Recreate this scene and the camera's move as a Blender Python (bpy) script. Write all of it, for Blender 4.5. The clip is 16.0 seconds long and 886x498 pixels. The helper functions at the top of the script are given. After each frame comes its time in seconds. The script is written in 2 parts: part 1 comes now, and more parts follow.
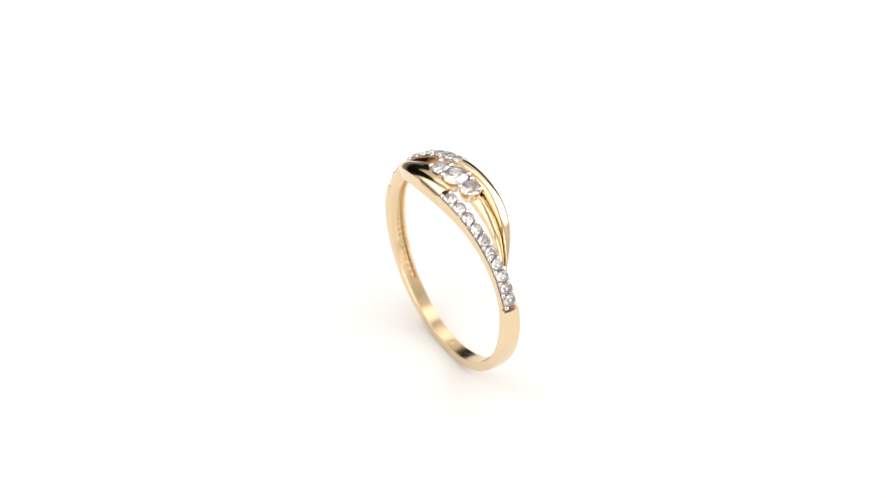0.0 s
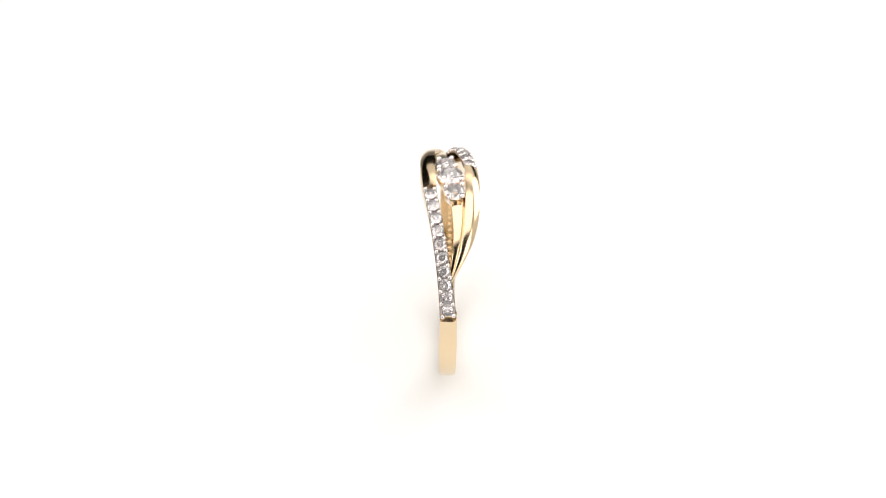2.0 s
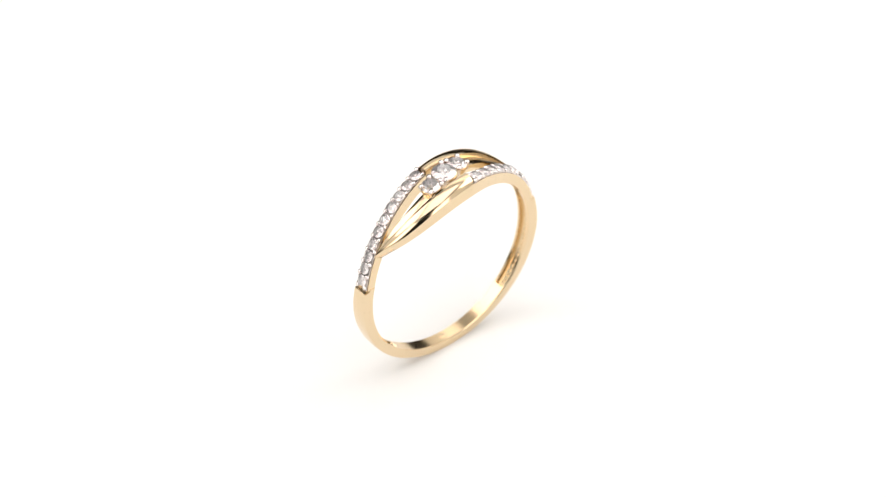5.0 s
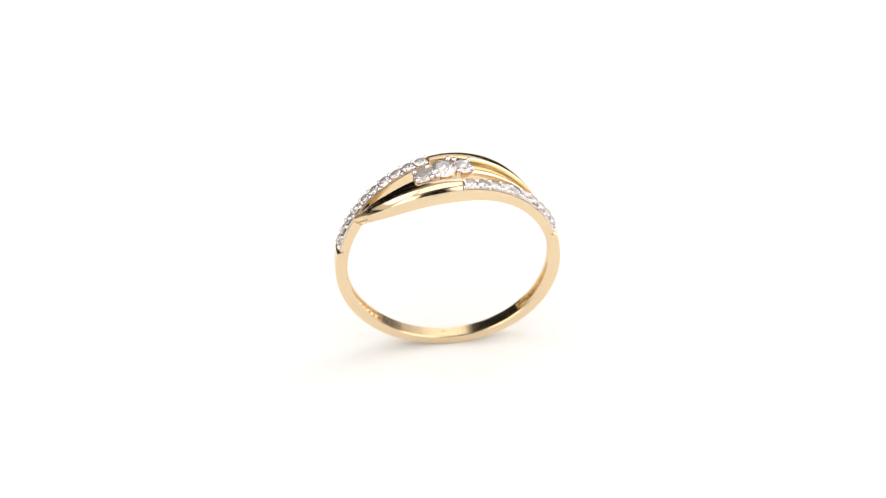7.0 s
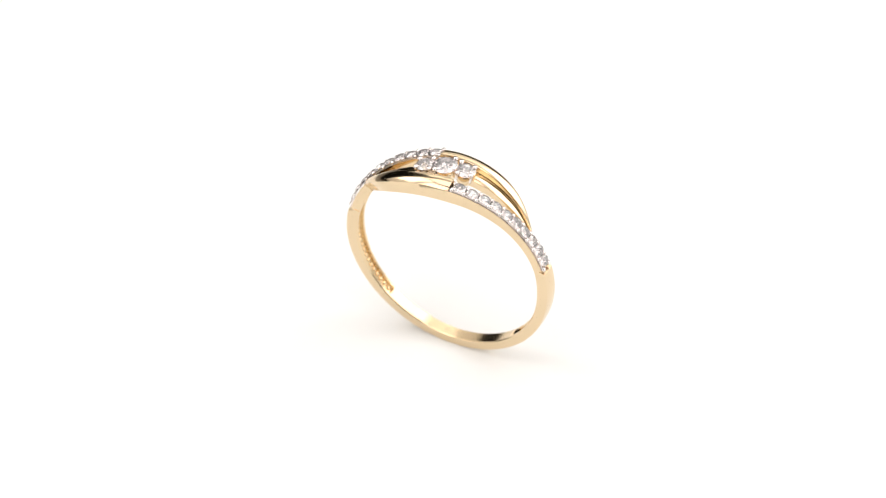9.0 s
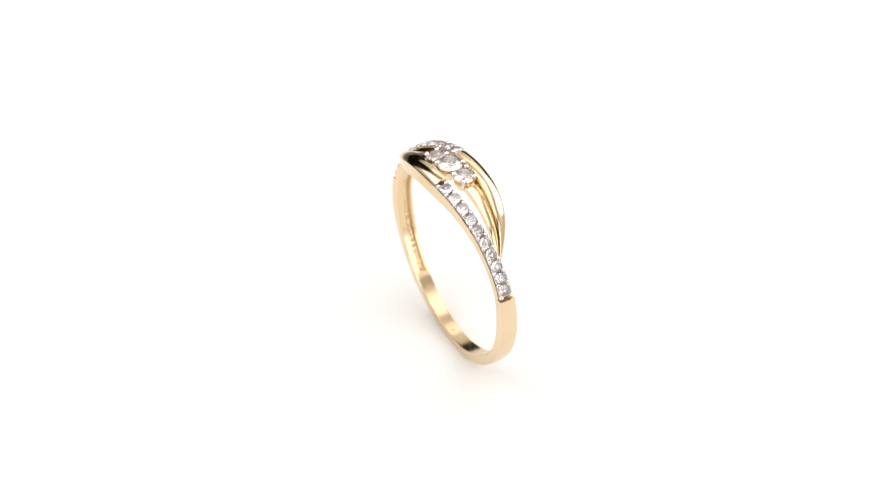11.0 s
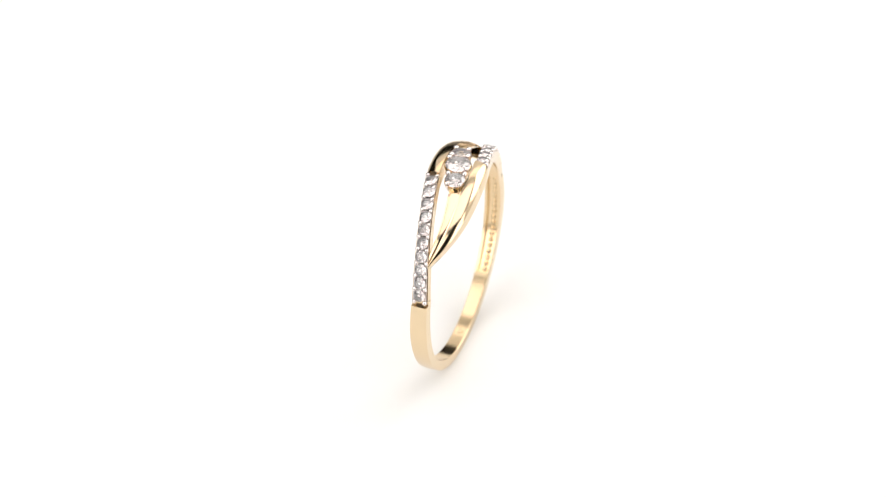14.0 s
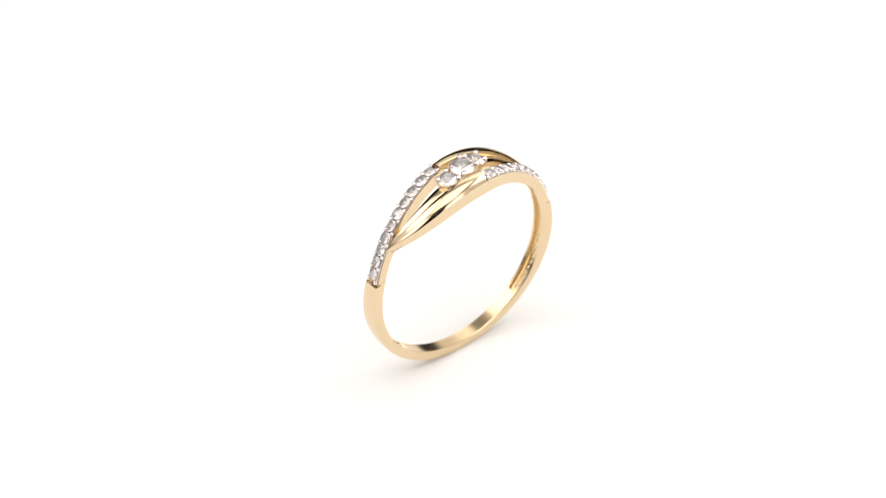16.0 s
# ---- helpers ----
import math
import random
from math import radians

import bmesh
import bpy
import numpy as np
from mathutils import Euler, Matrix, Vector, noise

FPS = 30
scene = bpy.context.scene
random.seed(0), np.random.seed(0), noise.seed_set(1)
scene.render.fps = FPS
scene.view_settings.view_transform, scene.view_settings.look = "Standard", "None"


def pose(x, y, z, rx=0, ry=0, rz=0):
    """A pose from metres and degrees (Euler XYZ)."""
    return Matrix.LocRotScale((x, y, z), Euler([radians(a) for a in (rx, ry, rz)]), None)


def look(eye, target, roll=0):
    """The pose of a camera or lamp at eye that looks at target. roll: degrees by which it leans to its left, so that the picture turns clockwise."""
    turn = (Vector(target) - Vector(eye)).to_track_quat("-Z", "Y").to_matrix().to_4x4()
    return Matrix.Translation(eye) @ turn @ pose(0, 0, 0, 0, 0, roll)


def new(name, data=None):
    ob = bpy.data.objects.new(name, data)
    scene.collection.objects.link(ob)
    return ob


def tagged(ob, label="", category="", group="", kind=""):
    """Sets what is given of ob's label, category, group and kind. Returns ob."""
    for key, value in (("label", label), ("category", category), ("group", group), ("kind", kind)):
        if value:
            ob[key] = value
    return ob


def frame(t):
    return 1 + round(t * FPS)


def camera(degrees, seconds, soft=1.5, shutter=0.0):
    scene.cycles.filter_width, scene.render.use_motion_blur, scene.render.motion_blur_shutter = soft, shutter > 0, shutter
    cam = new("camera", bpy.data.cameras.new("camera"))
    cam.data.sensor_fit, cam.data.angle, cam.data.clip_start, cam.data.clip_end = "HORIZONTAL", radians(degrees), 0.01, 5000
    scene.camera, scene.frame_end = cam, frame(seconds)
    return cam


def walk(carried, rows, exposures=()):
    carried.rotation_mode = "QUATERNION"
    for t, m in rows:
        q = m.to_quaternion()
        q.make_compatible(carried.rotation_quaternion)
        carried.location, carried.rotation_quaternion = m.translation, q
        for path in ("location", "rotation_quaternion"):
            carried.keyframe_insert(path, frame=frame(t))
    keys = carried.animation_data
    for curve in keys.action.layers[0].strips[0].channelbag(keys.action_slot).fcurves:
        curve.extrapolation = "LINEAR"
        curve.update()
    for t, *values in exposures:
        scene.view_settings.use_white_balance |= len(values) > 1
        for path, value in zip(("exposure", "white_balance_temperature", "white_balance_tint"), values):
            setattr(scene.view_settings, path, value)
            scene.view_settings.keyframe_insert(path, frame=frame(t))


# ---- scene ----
R = 0.0096                      # outer radius of the ring band, metres
AXIS_Z = 1.118 * R              # where the optical axis meets the turning axis


def eye_at(dist, elev):
    return Vector((0, -dist * math.cos(elev), AXIS_Z + dist * math.sin(elev)))


cam = camera(11.27, 16.0, soft=1.02)
EYE = eye_at(40 * R, radians(42.1))
AIM = Vector((-0.0844 * R, 0, AXIS_Z))
walk(cam, [(0.0, look(EYE, AIM)), (16.0, look(EYE, AIM))], exposures=[(0.0, 0.03), (16.0, 0.03)])
cam.data.dof.use_dof = True
cam.data.dof.focus_distance = 0.377
cam.data.dof.aperture_fstop = 34.0

# ---- light ----
world = bpy.data.worlds.new("studio_air")
world.use_nodes = True
world.node_tree.nodes["Background"].inputs[0].default_value = (1.0, 0.97, 0.95, 1)
world.node_tree.nodes["Background"].inputs[1].default_value = 0.03
scene.world = world


def panel(name, eye, target, sx, sy, watts, color=(1, 0.99, 0.975)):
    lamp = bpy.data.lights.new(name, "AREA")
    lamp.shape, lamp.size, lamp.size_y, lamp.energy, lamp.color = "RECTANGLE", sx, sy, watts, color
    ob = new(name, lamp)
    ob.matrix_world = look(Vector(eye), Vector(target))
    return ob


panel("softbox_right", (0.31, 0.14, 0.21), (0, 0, 0.10), 0.36, 0.40, 0.94)
panel("softbox_left", (-0.31, 0.03, 0.27), (0, 0, 0.05), 0.28, 0.34, 0.545)
# Unseen overhead panel, added to brighten stones and upper gold and soften shadows.
panel("fill_top", (0.0, -0.03, 0.485), (0, -0.03, 0), 0.44, 0.42, 0.78)
# Unseen back panel, added to brighten stone tables and upward-facing gold.
panel("fill_back", (0.10, 0.345, 0.33), (0.05, 0, 0.12), 0.46, 0.28, 0.38)
panel("softbox_front", (0.25, -0.28, 0.215), (0, 0, 0.06), 0.20, 0.38, 0.455)
panel("softbox_front", (-0.25, -0.28, 0.215), (0, 0, 0.06), 0.20, 0.38, 0.455)


# ---- materials ----
def shader(name, color, metal=0.0, rough=0.3, rough_var=0.05, bump=0.0, scale=400.0, tint=0.04):
    m = bpy.data.materials.new(name)
    m.use_nodes = True
    nt = m.node_tree
    b = nt.nodes["Principled BSDF"]
    b.inputs["Metallic"].default_value = metal
    tc = nt.nodes.new("ShaderNodeTexCoord")
    n1 = nt.nodes.new("ShaderNodeTexNoise")
    n1.inputs["Scale"].default_value = scale
    n1.inputs["Detail"].default_value = 4
    n2 = nt.nodes.new("ShaderNodeTexNoise")
    n2.inputs["Scale"].default_value = scale * 9
    n2.inputs["Detail"].default_value = 3
    for n in (n1, n2):
        nt.links.new(tc.outputs["Object"], n.inputs["Vector"])
    mix = nt.nodes.new("ShaderNodeMix")
    mix.data_type = "RGBA"
    mix.inputs[6].default_value = (*[c * (1 - tint) for c in color], 1)
    mix.inputs[7].default_value = (*[min(1, c * (1 + tint)) for c in color], 1)
    nt.links.new(n1.outputs["Fac"], mix.inputs[0])
    nt.links.new(mix.outputs[2], b.inputs["Base Color"])
    mr = nt.nodes.new("ShaderNodeMapRange")
    mr.inputs["To Min"].default_value = max(0.01, rough - rough_var)
    mr.inputs["To Max"].default_value = rough + rough_var
    nt.links.new(n2.outputs["Fac"], mr.inputs["Value"])
    nt.links.new(mr.outputs["Result"], b.inputs["Roughness"])
    if bump:
        bp = nt.nodes.new("ShaderNodeBump")
        bp.inputs["Strength"].default_value = bump
        bp.inputs["Distance"].default_value = 0.00004
        nt.links.new(n2.outputs["Fac"], bp.inputs["Height"])
        nt.links.new(bp.outputs["Normal"], b.inputs["Normal"])
    return m


def gem(name):
    m = bpy.data.materials.new(name)
    m.use_nodes = True
    b = m.node_tree.nodes["Principled BSDF"]
    b.inputs["Base Color"].default_value = (1, 0.955, 0.95, 1)
    b.inputs["Roughness"].default_value = 0.0
    b.inputs["IOR"].default_value = 2.1
    # The untransmitted share is plain white, standing in for light returned inside the stone.
    b.inputs["Transmission Weight"].default_value = 0.78
    return m


GOLD = shader("polished_yellow_gold", (0.79, 0.63, 0.415), 1.0, 0.148, 0.04, 0.03, 300)
GOLD_IN = shader("satin_yellow_gold", (0.79, 0.61, 0.38), 1.0, 0.18, 0.05, 0.06, 300)
WHITE_METAL = shader("rhodium_plated_gold", (0.82, 0.755, 0.735), 1.0, 0.07, 0.03, 0.03, 500)
BED = shader("satin_rhodium", (0.89, 0.83, 0.81), 1.0, 0.42, 0.08, 0.1, 500)
PAPER = shader("matte_white_card", (0.86, 0.855, 0.85), 0.0, 0.7, 0.1, 0.03, 60, 0.012)
TENT = shader("white_fabric", (0.85, 0.825, 0.80), 0.0, 0.9, 0.05, 0.1, 80, 0.02)
TABLE = shader("grey_laminate", (0.20, 0.19, 0.18), 0.0, 0.5, 0.1, 0.05, 40, 0.06)
ROOM = shader("dark_grey_room_paint", (0.05, 0.048, 0.045), 0.0, 0.8, 0.1, 0.05, 5, 0.1)
GEM = gem("clear_cubic_zirconia")
# Mirror coat added behind the stones; it imitates their total internal reflection.
GEM_BACK = shader("inner_reflection_mirror", (0.99, 0.95, 0.945), 1.0, 0.025, 0.01, 0.0, 500, 0.01)


# ---- mesh helpers ----
def finish(bm, name, angle=35):
    bmesh.ops.recalc_face_normals(bm, faces=bm.faces[:])
    for f in bm.faces:
        f.smooth = True
    for e in bm.edges:
        if len(e.link_faces) == 2 and e.calc_face_angle(0) > radians(angle):
            e.smooth = False
    me = bpy.data.meshes.new(name)
    bm.to_mesh(me)
    bm.free()
    return me


def part(name, bm, material, parent, label="", angle=35):
    me = bm if isinstance(bm, bpy.types.Mesh) else finish(bm, name, angle)
    if not me.materials:
        me.materials.append(material)
    ob = new(name, me)
    ob.parent = parent
    return tagged(ob, label)


FOOT = 0.027
CARD_Z = -FOOT * R * 0.97       # top of the card


def round_of(phi):
    """The band is a little out of round: longest across one diagonal, and drawn out at its foot."""
    a = radians(phi)
    return (1.004 - 0.0046 * math.cos(2 * a) - 0.0087 * math.sin(2 * a) + 0.004 * math.cos(3 * a) + 0.0015 * math.sin(3 * a)
            + FOOT * max(0.0, -math.cos(a)) ** 3)


def at_band(phi, n, r):
    """A place on the ring: degrees from its crown, sideways and radial offset in band radii."""
    a, r = radians(phi), r * round_of(phi)
    return Vector((r * math.sin(a) * R, -n * R, (r * math.cos(a) + 1) * R))


def seat(phi, n, r, lean=0.0, side=1):
    """The pose of a small piece on the ring; side -1 is the place half a turn round the upright axis."""
    m = Matrix.Translation(at_band(phi * side, n * side, r)) @ Matrix.Rotation(radians(phi * side), 4, "Y")
    if side < 0:
        m = m @ Matrix.Rotation(math.pi, 4, "Z")
    return m @ Matrix.Rotation(radians(lean), 4, "X")


def sweep(stations, closed=False, side=1):
    """Stations of (phi, [(n, r), ...]): one skin over all the loops."""
    bm = bmesh.new()
    rings = [[bm.verts.new(at_band(phi * side, n * side, r)) for n, r in loop] for phi, loop in stations]
    k = len(rings[0])
    pairs = list(zip(rings, rings[1:])) + ([(rings[-1], rings[0])] if closed else [])
    for a, b in pairs:
        for i in range(k):
            bm.faces.new((a[i], a[(i + 1) % k], b[(i + 1) % k], b[i]))
    if not closed:
        bm.faces.new(rings[0])
        bm.faces.new(rings[-1][::-1])
    return bm


def section(c, hw, r_top, r_edge, r_in, crown=9, bevel=0.008, groove=0.0, power=0.8):
    """A domed bar: centre, half-width, crown, edge and inner radius; groove: depth of a channel along its inside."""
    loop = []
    for i in range(crown):
        u = -1 + 2 * i / (crown - 1)
        loop.append((c + hw * u, r_edge + (r_top - r_edge) * (1 - u * u) ** power))
    loop += [(c + hw, r_in + bevel), (c + hw - bevel, r_in), (c + hw * 0.62, r_in), (c + hw * 0.52, r_in + groove),
             (c - hw * 0.52, r_in + groove), (c - hw * 0.62, r_in), (c - hw + bevel, r_in), (c - hw, r_in + bevel)]
    return loop


def ridged(c, hw, r_top, drop_in, drop_out, r_in, peak=-0.25, crown=15, bevel=0.008):
    """A bar with its ridge off the middle: it falls away gently inwards and rounds over outwards."""
    loop = []
    for i in range(crown):
        u = -1 + 2 * i / (crown - 1)
        x = (peak - u) / (1 + peak) if u < peak else (u - peak) / (1 - peak)
        fall = drop_in * x * x if u < peak else drop_out * (0.15 * x + 0.85 * x ** 3)
        loop.append((c + hw * u, r_top - fall))
    loop += [(c + hw, r_in + bevel), (c + hw - bevel, r_in), (c + hw * 0.62, r_in), (c + hw * 0.52, r_in),
             (c - hw * 0.52, r_in), (c - hw * 0.62, r_in), (c - hw + bevel, r_in), (c - hw, r_in + bevel)]
    return loop


def curve_of(xs, ys, soft=21):
    """A smooth function through a few values."""
    fine = np.linspace(xs[0], xs[-1], 400)
    v = np.interp(fine, xs, ys)
    for _ in range(3):
        pad = np.concatenate([[2 * v[0] - v[i] for i in range(soft, 0, -1)], v, [2 * v[-1] - v[-1 - i] for i in range(1, soft + 1)]])
        v = np.convolve(pad, np.ones(2 * soft + 1) / (2 * soft + 1), "valid")
    return lambda x: float(np.interp(x, fine, v))


# ---- the studio ----
def box_sheet(name, lo, hi, material, label, category):
    bm = bmesh.new()
    bmesh.ops.create_cube(bm, size=1)
    for v in bm.verts:
        v.co = Vector([lo[i] + (v.co[i] + 0.5) * (hi[i] - lo[i]) for i in range(3)])
    bmesh.ops.bevel(bm, geom=bm.edges[:], offset=0.002, segments=2, affect="EDGES")
    me = finish(bm, name)
    me.materials.append(material)
    return tagged(new(name, me), label, category, "", "structure")


box_sheet("floor", (-1.2, -1.20, -0.03), (1.2, 1.20, CARD_Z - 0.004), TABLE, "dark grey table top under the white card", "table top")
box_sheet("white_card", (-0.064, -0.24, CARD_Z - 0.004), (0.20, 0.064, CARD_Z), PAPER, "matte white card on the table, brightly lit", "card")
# Unseen tent panels, sized and gapped to shape reflections in the gold.
box_sheet("tent_wall_back", (-0.15, 0.36, 0.15), (0.36, 0.37, 0.50), TENT, "white fabric back of the light tent", "wall")
box_sheet("tent_wall_left", (-0.37, -0.50, 0.07), (-0.36, 0.20, 0.50), TENT, "white fabric side of the light tent", "wall")
box_sheet("tent_wall_right", (0.36, -0.50, -0.0045), (0.37, 0.37, 0.50), TENT, "white fabric side of the light tent", "wall")
box_sheet("tent_ceiling", (-0.37, -0.26, 0.50), (0.37, 0.37, 0.51), TENT, "white fabric roof of the light tent", "ceiling")
# Two fabric pieces added as reflectors; the gap between them reflects dark.
box_sheet("front_reflector", (-0.36, -0.42, -0.0045), (-0.16, -0.41, 0.50), TENT, "unseen white fabric reflector in front of the ring", "wall")
box_sheet("front_reflector", (0.16, -0.42, -0.0045), (0.36, -0.41, 0.50), TENT, "unseen white fabric reflector in front of the ring", "wall")
box_sheet("wall_front", (-1.2, -1.24, -0.03), (1.2, -1.20, 1.6), ROOM, "dark grey wall of the room", "wall")
box_sheet("wall_back", (-1.2, 1.20, -0.03), (1.2, 1.24, 1.6), ROOM, "dark grey wall of the room", "wall")
box_sheet("wall_left", (-1.24, -1.24, -0.03), (-1.20, 1.24, 1.6), ROOM, "dark grey wall of the room", "wall")
box_sheet("wall_right", (1.20, -1.24, -0.03), (1.24, 1.24, 1.6), ROOM, "dark grey wall of the room", "wall")
box_sheet("ceiling", (-1.24, -1.24, 1.6), (1.24, 1.24, 1.64), ROOM, "dark grey ceiling of the room", "ceiling")

# ---- the ring ----
PHI = (-57, -54.5, -49.5, -42, -31, -16, 5, 17, 32, 46, 59, 72, 77)
CENTRE = curve_of(PHI, (0.02, 0.040, 0.078, 0.140, 0.188, 0.205, 0.194, 0.149, 0.099, 0.058, 0.028, 0.006, 0.000))
HALF = curve_of(PHI, (0.008, 0.014, 0.026, 0.042, 0.056, 0.066, 0.060, 0.058, 0.060, 0.062, 0.066, 0.0705, 0.0725))
CROWN = curve_of(PHI, (0.985, 0.990, 0.998, 1.005, 1.012, 1.024, 1.030, 1.024, 1.015, 1.008, 1.003, 0.999, 0.998))
INNER = curve_of(PHI, (0.896, 0.890, 0.888, 0.886, 0.880, 0.870, 0.868, 0.872, 0.88, 0.888, 0.890, 0.893, 0.894))
JOINT = 7.0                     # where polish ends and the stones begin
PAVE_END = 76.0


GROOVE_END = 138.0


def start_at(phi):
    """How far the band has left the stones: 0 at their end, 1 from 20 degrees on."""
    return min(1.0, max(0.0, (min(phi, 360 - phi) - PAVE_END) / 20))


def shank_mesh():
    st, span = [], 360 - 2 * PAVE_END + 2
    angles = sorted([PAVE_END - 1 + span * i / 120 for i in range(121)] + [PAVE_END + 0.6, PAVE_END + 1.8, 359.4 - PAVE_END, 358.2 - PAVE_END, GROOVE_END, GROOVE_END + 0.5, 360 - GROOVE_END, 359.5 - GROOVE_END])
    for phi in angles:
        low = max(0.0, -math.cos(radians(phi)))
        away = min(phi, 360 - phi)
        hw = 0.0723 + 0.0057 * start_at(phi) - 0.017 * low ** 1.5
        start = min(1.0, max(0.0, (away - PAVE_END - 0.6) / 1.2))
        st.append((phi, section(0, hw, 0.958 + 0.046 * start, 0.952 + 0.046 * start, 0.895 + 0.020 * low, 9, 0.006, 0.03 if away <= GROOVE_END else 0.0)))
    return sweep(st)


def arm_mesh(side):
    st = []
    for i in range(60):
        phi = -57 + (JOINT + 57) * i / 59
        c, hw, top = CENTRE(phi), HALF(phi), CROWN(phi)
        full = min(1.0, max(0.0, (phi + 48) / 46))
        st.append((phi, ridged(c, hw, top + 0.008 + 0.022 * full, 0.003, 0.016 + 0.038 * full, INNER(phi), -0.6)))
    for i in range(60):
        phi = JOINT + 0.15 + (PAVE_END - JOINT - 0.15) * i / 59
        c, hw, top = CENTRE(phi), HALF(phi), CROWN(phi)
        st.append((phi, section(c, hw, top - 0.068, top - 0.020, INNER(phi), 15, 0.008, 0.022)))
    return sweep(st, side=side)


def bed_mesh(side):
    st = []
    for i in range(60):
        phi = JOINT + 0.6 + (PAVE_END - JOINT - 1.0) * i / 59
        c, hw, top = CENTRE(phi), HALF(phi) * 0.88, CROWN(phi)
        st.append((phi, [(c - hw, top - 0.030), (c - hw, top - 0.006), (c - hw * 0.92, top - 0.006), (c - hw * 0.65, top - 0.022), (c, top - 0.050),
                         (c + hw * 0.65, top - 0.022), (c + hw * 0.92, top - 0.006), (c + hw, top - 0.006), (c + hw, top - 0.030), (c, top - 0.063)]))
    return sweep(st, side=side)


def brilliant(diam, name, sides=8):
    """A round brilliant with table, star, kite and pavilion faces; its girdle lies at z = 0."""
    r = diam / 2
    bm = bmesh.new()
    def circle(rad, z, k, turn):
        return [bm.verts.new((rad * math.cos(2 * math.pi * (i + turn) / k), rad * math.sin(2 * math.pi * (i + turn) / k), z)) for i in range(k)]
    table = circle(r * 0.56, r * 0.30, sides, 0)
    kite = circle(r * 0.80, r * 0.17, sides, 0.5)
    girdle = circle(r, r * 0.02, sides * 2, 0)
    belt = circle(r, -r * 0.03, sides * 2, 0)
    # Pavilion kept shallow so its mirrored faces throw bright surroundings upwards.
    mid = circle(r * 0.42, -r * 0.42, sides, 0.5)
    culet = bm.verts.new((0, 0, -r * 0.66))
    bm.faces.new(table)
    for i in range(sides):
        j = (i + 1) % sides
        g0, g1, g2 = girdle[2 * i], girdle[2 * i + 1], girdle[(2 * i + 2) % (2 * sides)]
        bm.faces.new((table[i], kite[i], table[j]))
        bm.faces.new((table[i], g0, kite[i]))
        bm.faces.new((kite[i], g0, g1))
        bm.faces.new((kite[i], g1, g2))
        bm.faces.new((kite[i], g2, table[j]))
        b0, b1, b2 = belt[2 * i], belt[2 * i + 1], belt[(2 * i + 2) % (2 * sides)]
        bm.faces.new((b0, b1, g1, g0))
        bm.faces.new((b1, b2, g2, g1))
        bm.faces.new((mid[i], b1, b0))
        bm.faces.new((mid[i], b2, b1))
        bm.faces.new((mid[i], b2, mid[j]))
        bm.faces.new((culet, mid[i], mid[j]))
    me = finish(bm, name, 1)
    for f in me.polygons:
        f.use_smooth = False
    me.materials.append(GEM)
    me.materials.append(GEM_BACK)
    # Faces below the crown get the added mirror in place of inner reflection.
    for f in me.polygons:
        f.material_index = 1 if f.normal.z < 0.2 else 0
    return me


def bead_mesh(rad, tall, name):
    bm = bmesh.new()
    bmesh.ops.create_uvsphere(bm, u_segments=12, v_segments=8, radius=rad)
    for v in bm.verts:
        v.co.z *= tall
    me = finish(bm, name, 60)
    me.materials.append(WHITE_METAL)
    return me


def wire_mesh(side):
    """The leaf-shaped bar that fills the room between the arm and the centre stones, tapering to the crossing; a crease parts it from the arm."""
    inner = curve_of((12, 18, 24, 32, 40, 48, 53), (-0.012, -0.020, -0.030, -0.036, -0.032, -0.018, -0.004), 15)
    st = []
    for i in range(44):
        phi = 11 + 42 * i / 43
        outer = HALF(-phi) - CENTRE(-phi) + 0.003
        lo, hi = min(outer, inner(phi) - 0.010), inner(phi)
        top = CROWN(-phi) - 0.022 + 0.014 * max(0.0, (phi - 33) / 20)
        wide = (hi - lo) / 2
        loop = ridged(-(hi + lo) / 2, wide, top, 0.08 * wide, 0.24 * wide, 0.915, -0.3, 11, 0.004)
        st.append((phi, [(-n, r) for n, r in loop]))
    return sweep(st, side=side)


def cup_mesh(diam, depth):
    bm = bmesh.new()
    k = 24
    prof = [(0.52, 0.0), (0.47, 0.0), (0.36, -0.8), (0.30, -1.0), (0.36, -1.0), (0.44, -0.75), (0.54, -0.1)]
    rings = []
    for f, z in prof:
        rings.append([bm.verts.new((f * diam * math.cos(2 * math.pi * i / k), f * diam * math.sin(2 * math.pi * i / k), z * depth)) for i in range(k)])
    for a, b in zip(rings, rings[1:] + rings[:1]):
        for i in range(k):
            bm.faces.new((a[i], a[(i + 1) % k], b[(i + 1) % k], b[i]))
    return bm


def prong_mesh(rad, length, name):
    bm = bmesh.new()
    k = 10
    prof = [(0.001, 0.9), (0.6, 0.75), (0.95, 0.3), (1.0, -0.2), (0.8, -0.9), (0.55, -length / rad)]
    rings = [[bm.verts.new((f * rad * math.cos(2 * math.pi * i / k), f * rad * math.sin(2 * math.pi * i / k), z * rad)) for i in range(k)] for f, z in prof]
    for a, b in zip(rings, rings[1:]):
        for i in range(k):
            bm.faces.new((a[i], a[(i + 1) % k], b[(i + 1) % k], b[i]))
    bm.faces.new(rings[0])
    bm.faces.new(rings[-1][::-1])
    me = finish(bm, name, 50)
    me.materials.append(WHITE_METAL)
    return me


def satin_inside(ob):
    """The inside of the band is satin rather than polished."""
    ob.data.materials.append(GOLD_IN)
    hub = Vector((0, 0, R))
    for f in ob.data.polygons:
        out = f.center - hub
        out.y = 0
        if f.normal.dot(out.normalized()) < -0.5:
            f.material_index = 1


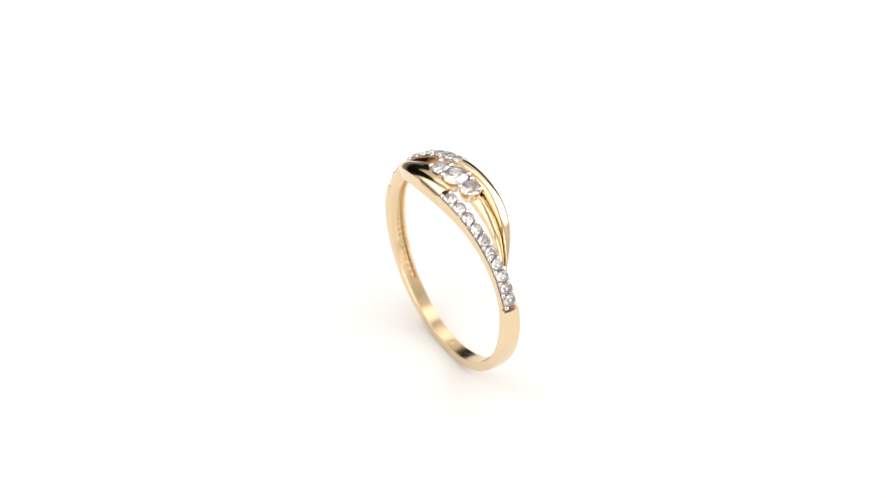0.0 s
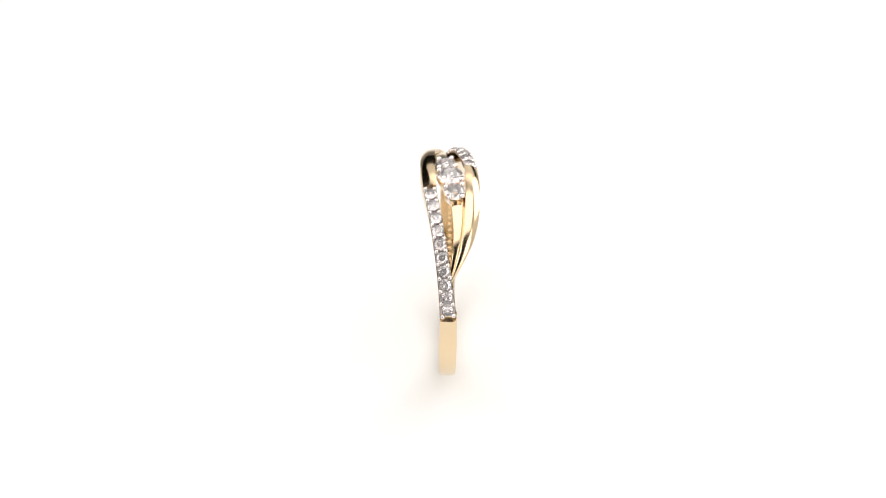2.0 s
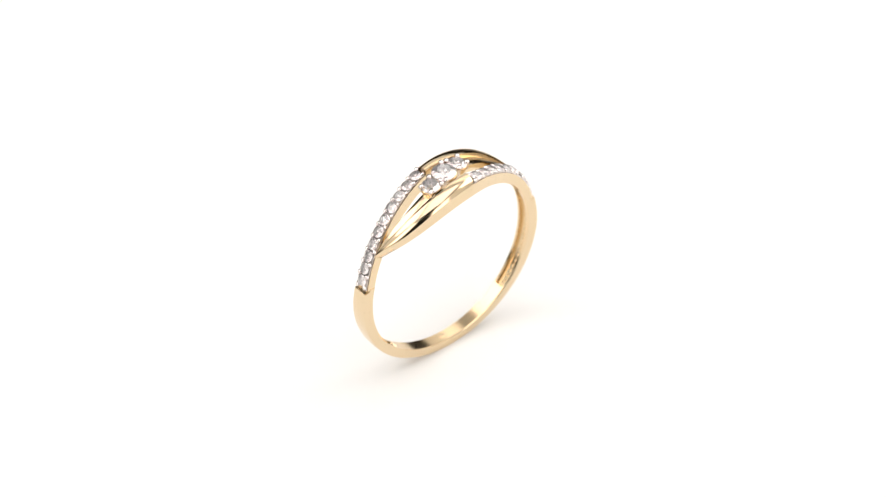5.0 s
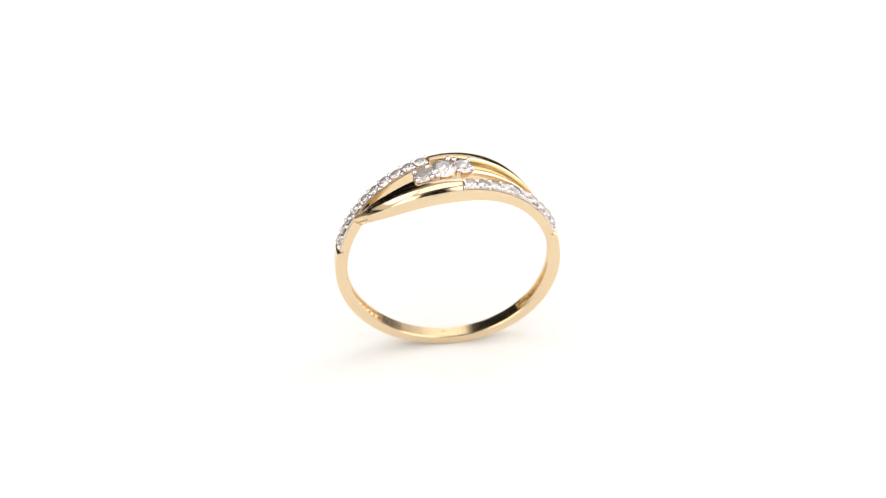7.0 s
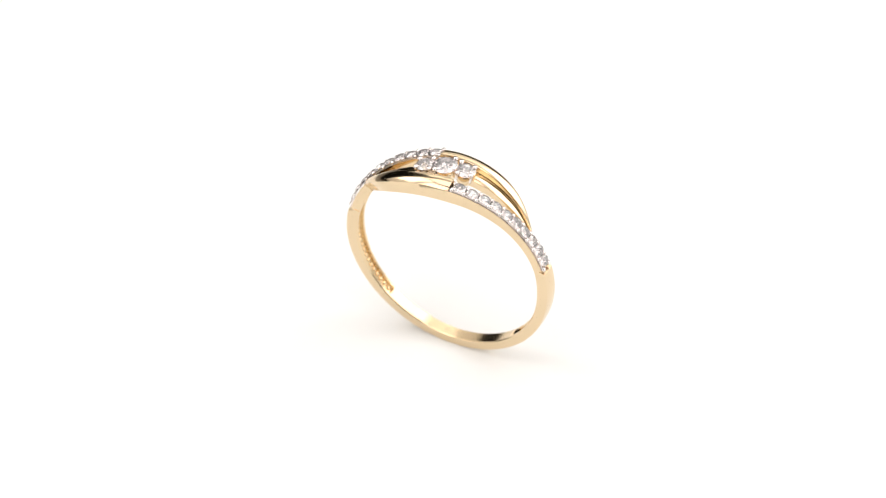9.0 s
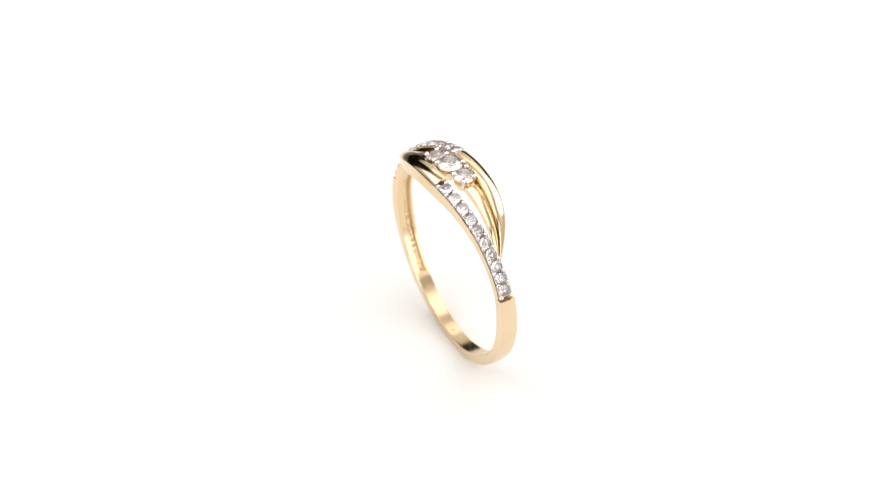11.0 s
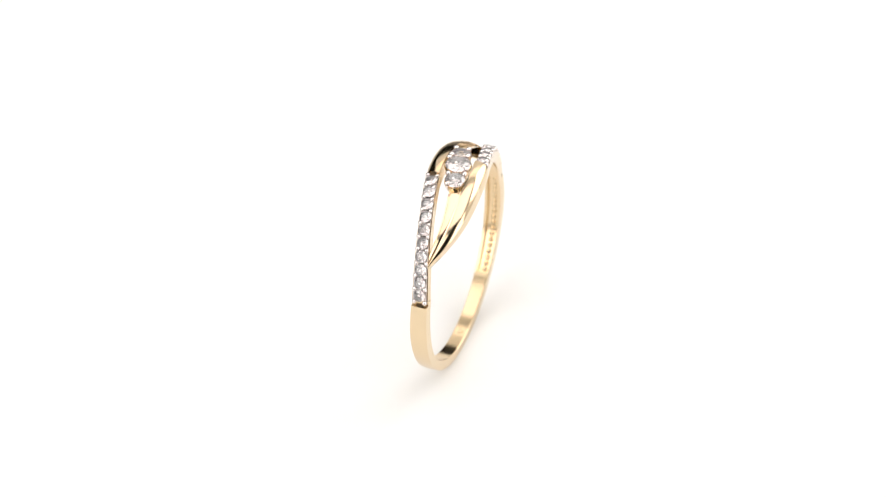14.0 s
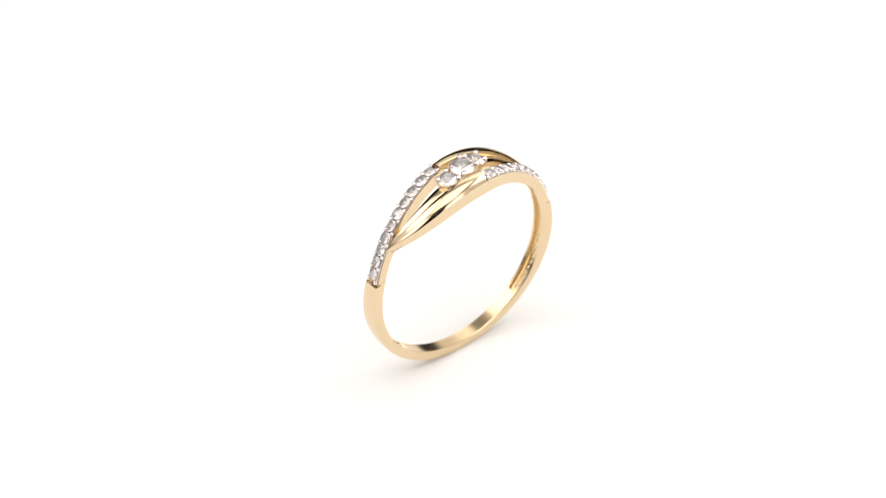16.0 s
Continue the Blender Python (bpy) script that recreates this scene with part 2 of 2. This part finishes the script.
def build_ring():
    ring = tagged(new("ring"), "yellow gold ring with clear stones standing upright on white card", "ring")
    satin_inside(part("shank", shank_mesh(), GOLD, ring, "plain polished yellow gold band"))
    small, bead = brilliant(0.111 * R, "small_stone"), bead_mesh(0.0225 * R, 0.95, "bead")
    count = 10
    for side in (1, -1):
        arm = part("arm", arm_mesh(side), GOLD, ring, "polished gold arm, half of it set with stones", 40)
        satin_inside(arm)
        part("stone_bed", bed_mesh(side), BED, arm, "white rhodium-plated stone bed", 40)
        step = (PAVE_END - JOINT - 2.5) / count
        for i in range(count):
            phi = JOINT + 1.2 + step * (i + 0.5)
            st = part("small_stone", small, GEM, arm, "clear round brilliant stone" if i == 0 else "")
            st.matrix_basis = seat(phi, CENTRE(phi), CROWN(phi) + 0.003, random.uniform(-9, 11), side) @ Matrix.Rotation(random.random() * 3, 4, "Z")
        for i in range(count + 1):
            phi = JOINT + 1.2 + step * i
            for s in (-1, 1):
                b = part("bead", bead, WHITE_METAL, arm)
                b.matrix_basis = seat(phi + random.uniform(-0.4, 0.4), CENTRE(phi) + s * HALF(phi) * random.uniform(0.63, 0.71), CROWN(phi) - 0.004, 0, side)
        part("bar", wire_mesh(side), GOLD, ring, "slim polished gold bar", 40)
    # centre setting
    big, mid = brilliant(0.228 * R, "centre_stone"), brilliant(0.182 * R, "side_stone")
    prong = prong_mesh(0.026 * R, 0.08 * R, "prong")
    spots = ((-11.0, 0.038, 1.046, 0.182, mid, "side_stone", ((148, 0.47), (230, 0.47), (60, 0.50), (-40, 0.54))),
             (-1.2, 0.0, 1.056, 0.228, big, "centre_stone", ((62, 0.50), (242, 0.50))),
             (8.8, -0.038, 1.046, 0.182, mid, "side_stone", ((-32, 0.47), (50, 0.47), (240, 0.50), (140, 0.54))))
    for phi, n, r, d, me, name, claws in spots:
        cup = part("setting", cup_mesh(d * R, 0.12 * R), GOLD, ring, "small gold stone cup")
        cup.matrix_basis = seat(phi, n, r - 0.006)
        st = part(name, me, GEM, cup, "clear round brilliant stone")
        st.matrix_basis = Matrix.Translation((0, 0, 0.008 * R)) @ Matrix.Rotation(0.2, 4, "Z")
        for a, off in claws:
            pr = part("prong", prong, WHITE_METAL, cup, "white metal prong")
            pr.matrix_basis = Matrix.Translation((math.cos(radians(a)) * d * R * off, math.sin(radians(a)) * d * R * off, 0.022 * R))
    # bumps in the channel inside the band, and the oval stamp
    bump = bead_mesh(0.025 * R, 0.7, "bump")
    bump.materials.clear()
    bump.materials.append(GOLD_IN)
    for side in (-1, 1):
        for k in range(18):
            phi = side * (78 + 3.4 * k)
            b = part("bump", bump, GOLD_IN, ring)
            b.matrix_basis = seat(phi, 0.016 * side, 0.937)
    bm = bmesh.new()
    bmesh.ops.create_uvsphere(bm, u_segments=20, v_segments=8, radius=1)
    for v in bm.verts:
        v.co = Vector((v.co.x * 0.055 * R, v.co.y * 0.030 * R, v.co.z * 0.006 * R))
    part("stamp", bm, GOLD_IN, ring, "tiny raised oval stamp").matrix_basis = seat(-176.5, 0.0, 0.919)
    return ring


ring = build_ring()


# ---- what moves ----
TILT = Matrix.Translation((0, 0, R * 0.999)) @ Matrix.Rotation(radians(0.85), 4, "X") @ Matrix.Rotation(radians(-1.05), 4, "Y") @ Matrix.Translation((0, 0, -R))


def ring_pose(t):
    u = t - 8
    a = -0.18073 - 0.294392 * u + 7.999e-05 * u * u + 9.168e-05 * u ** 3
    c, s = math.cos(a), math.sin(a)
    return Matrix.Translation(((c * -0.042 - s * 0.036) * R, (s * -0.042 + c * 0.036) * R, 0)) @ Matrix.Rotation(a, 4, "Z") @ TILT


def motions():
    walk(ring, [(k * 0.5, ring_pose(k * 0.5)) for k in range(33)])


motions()
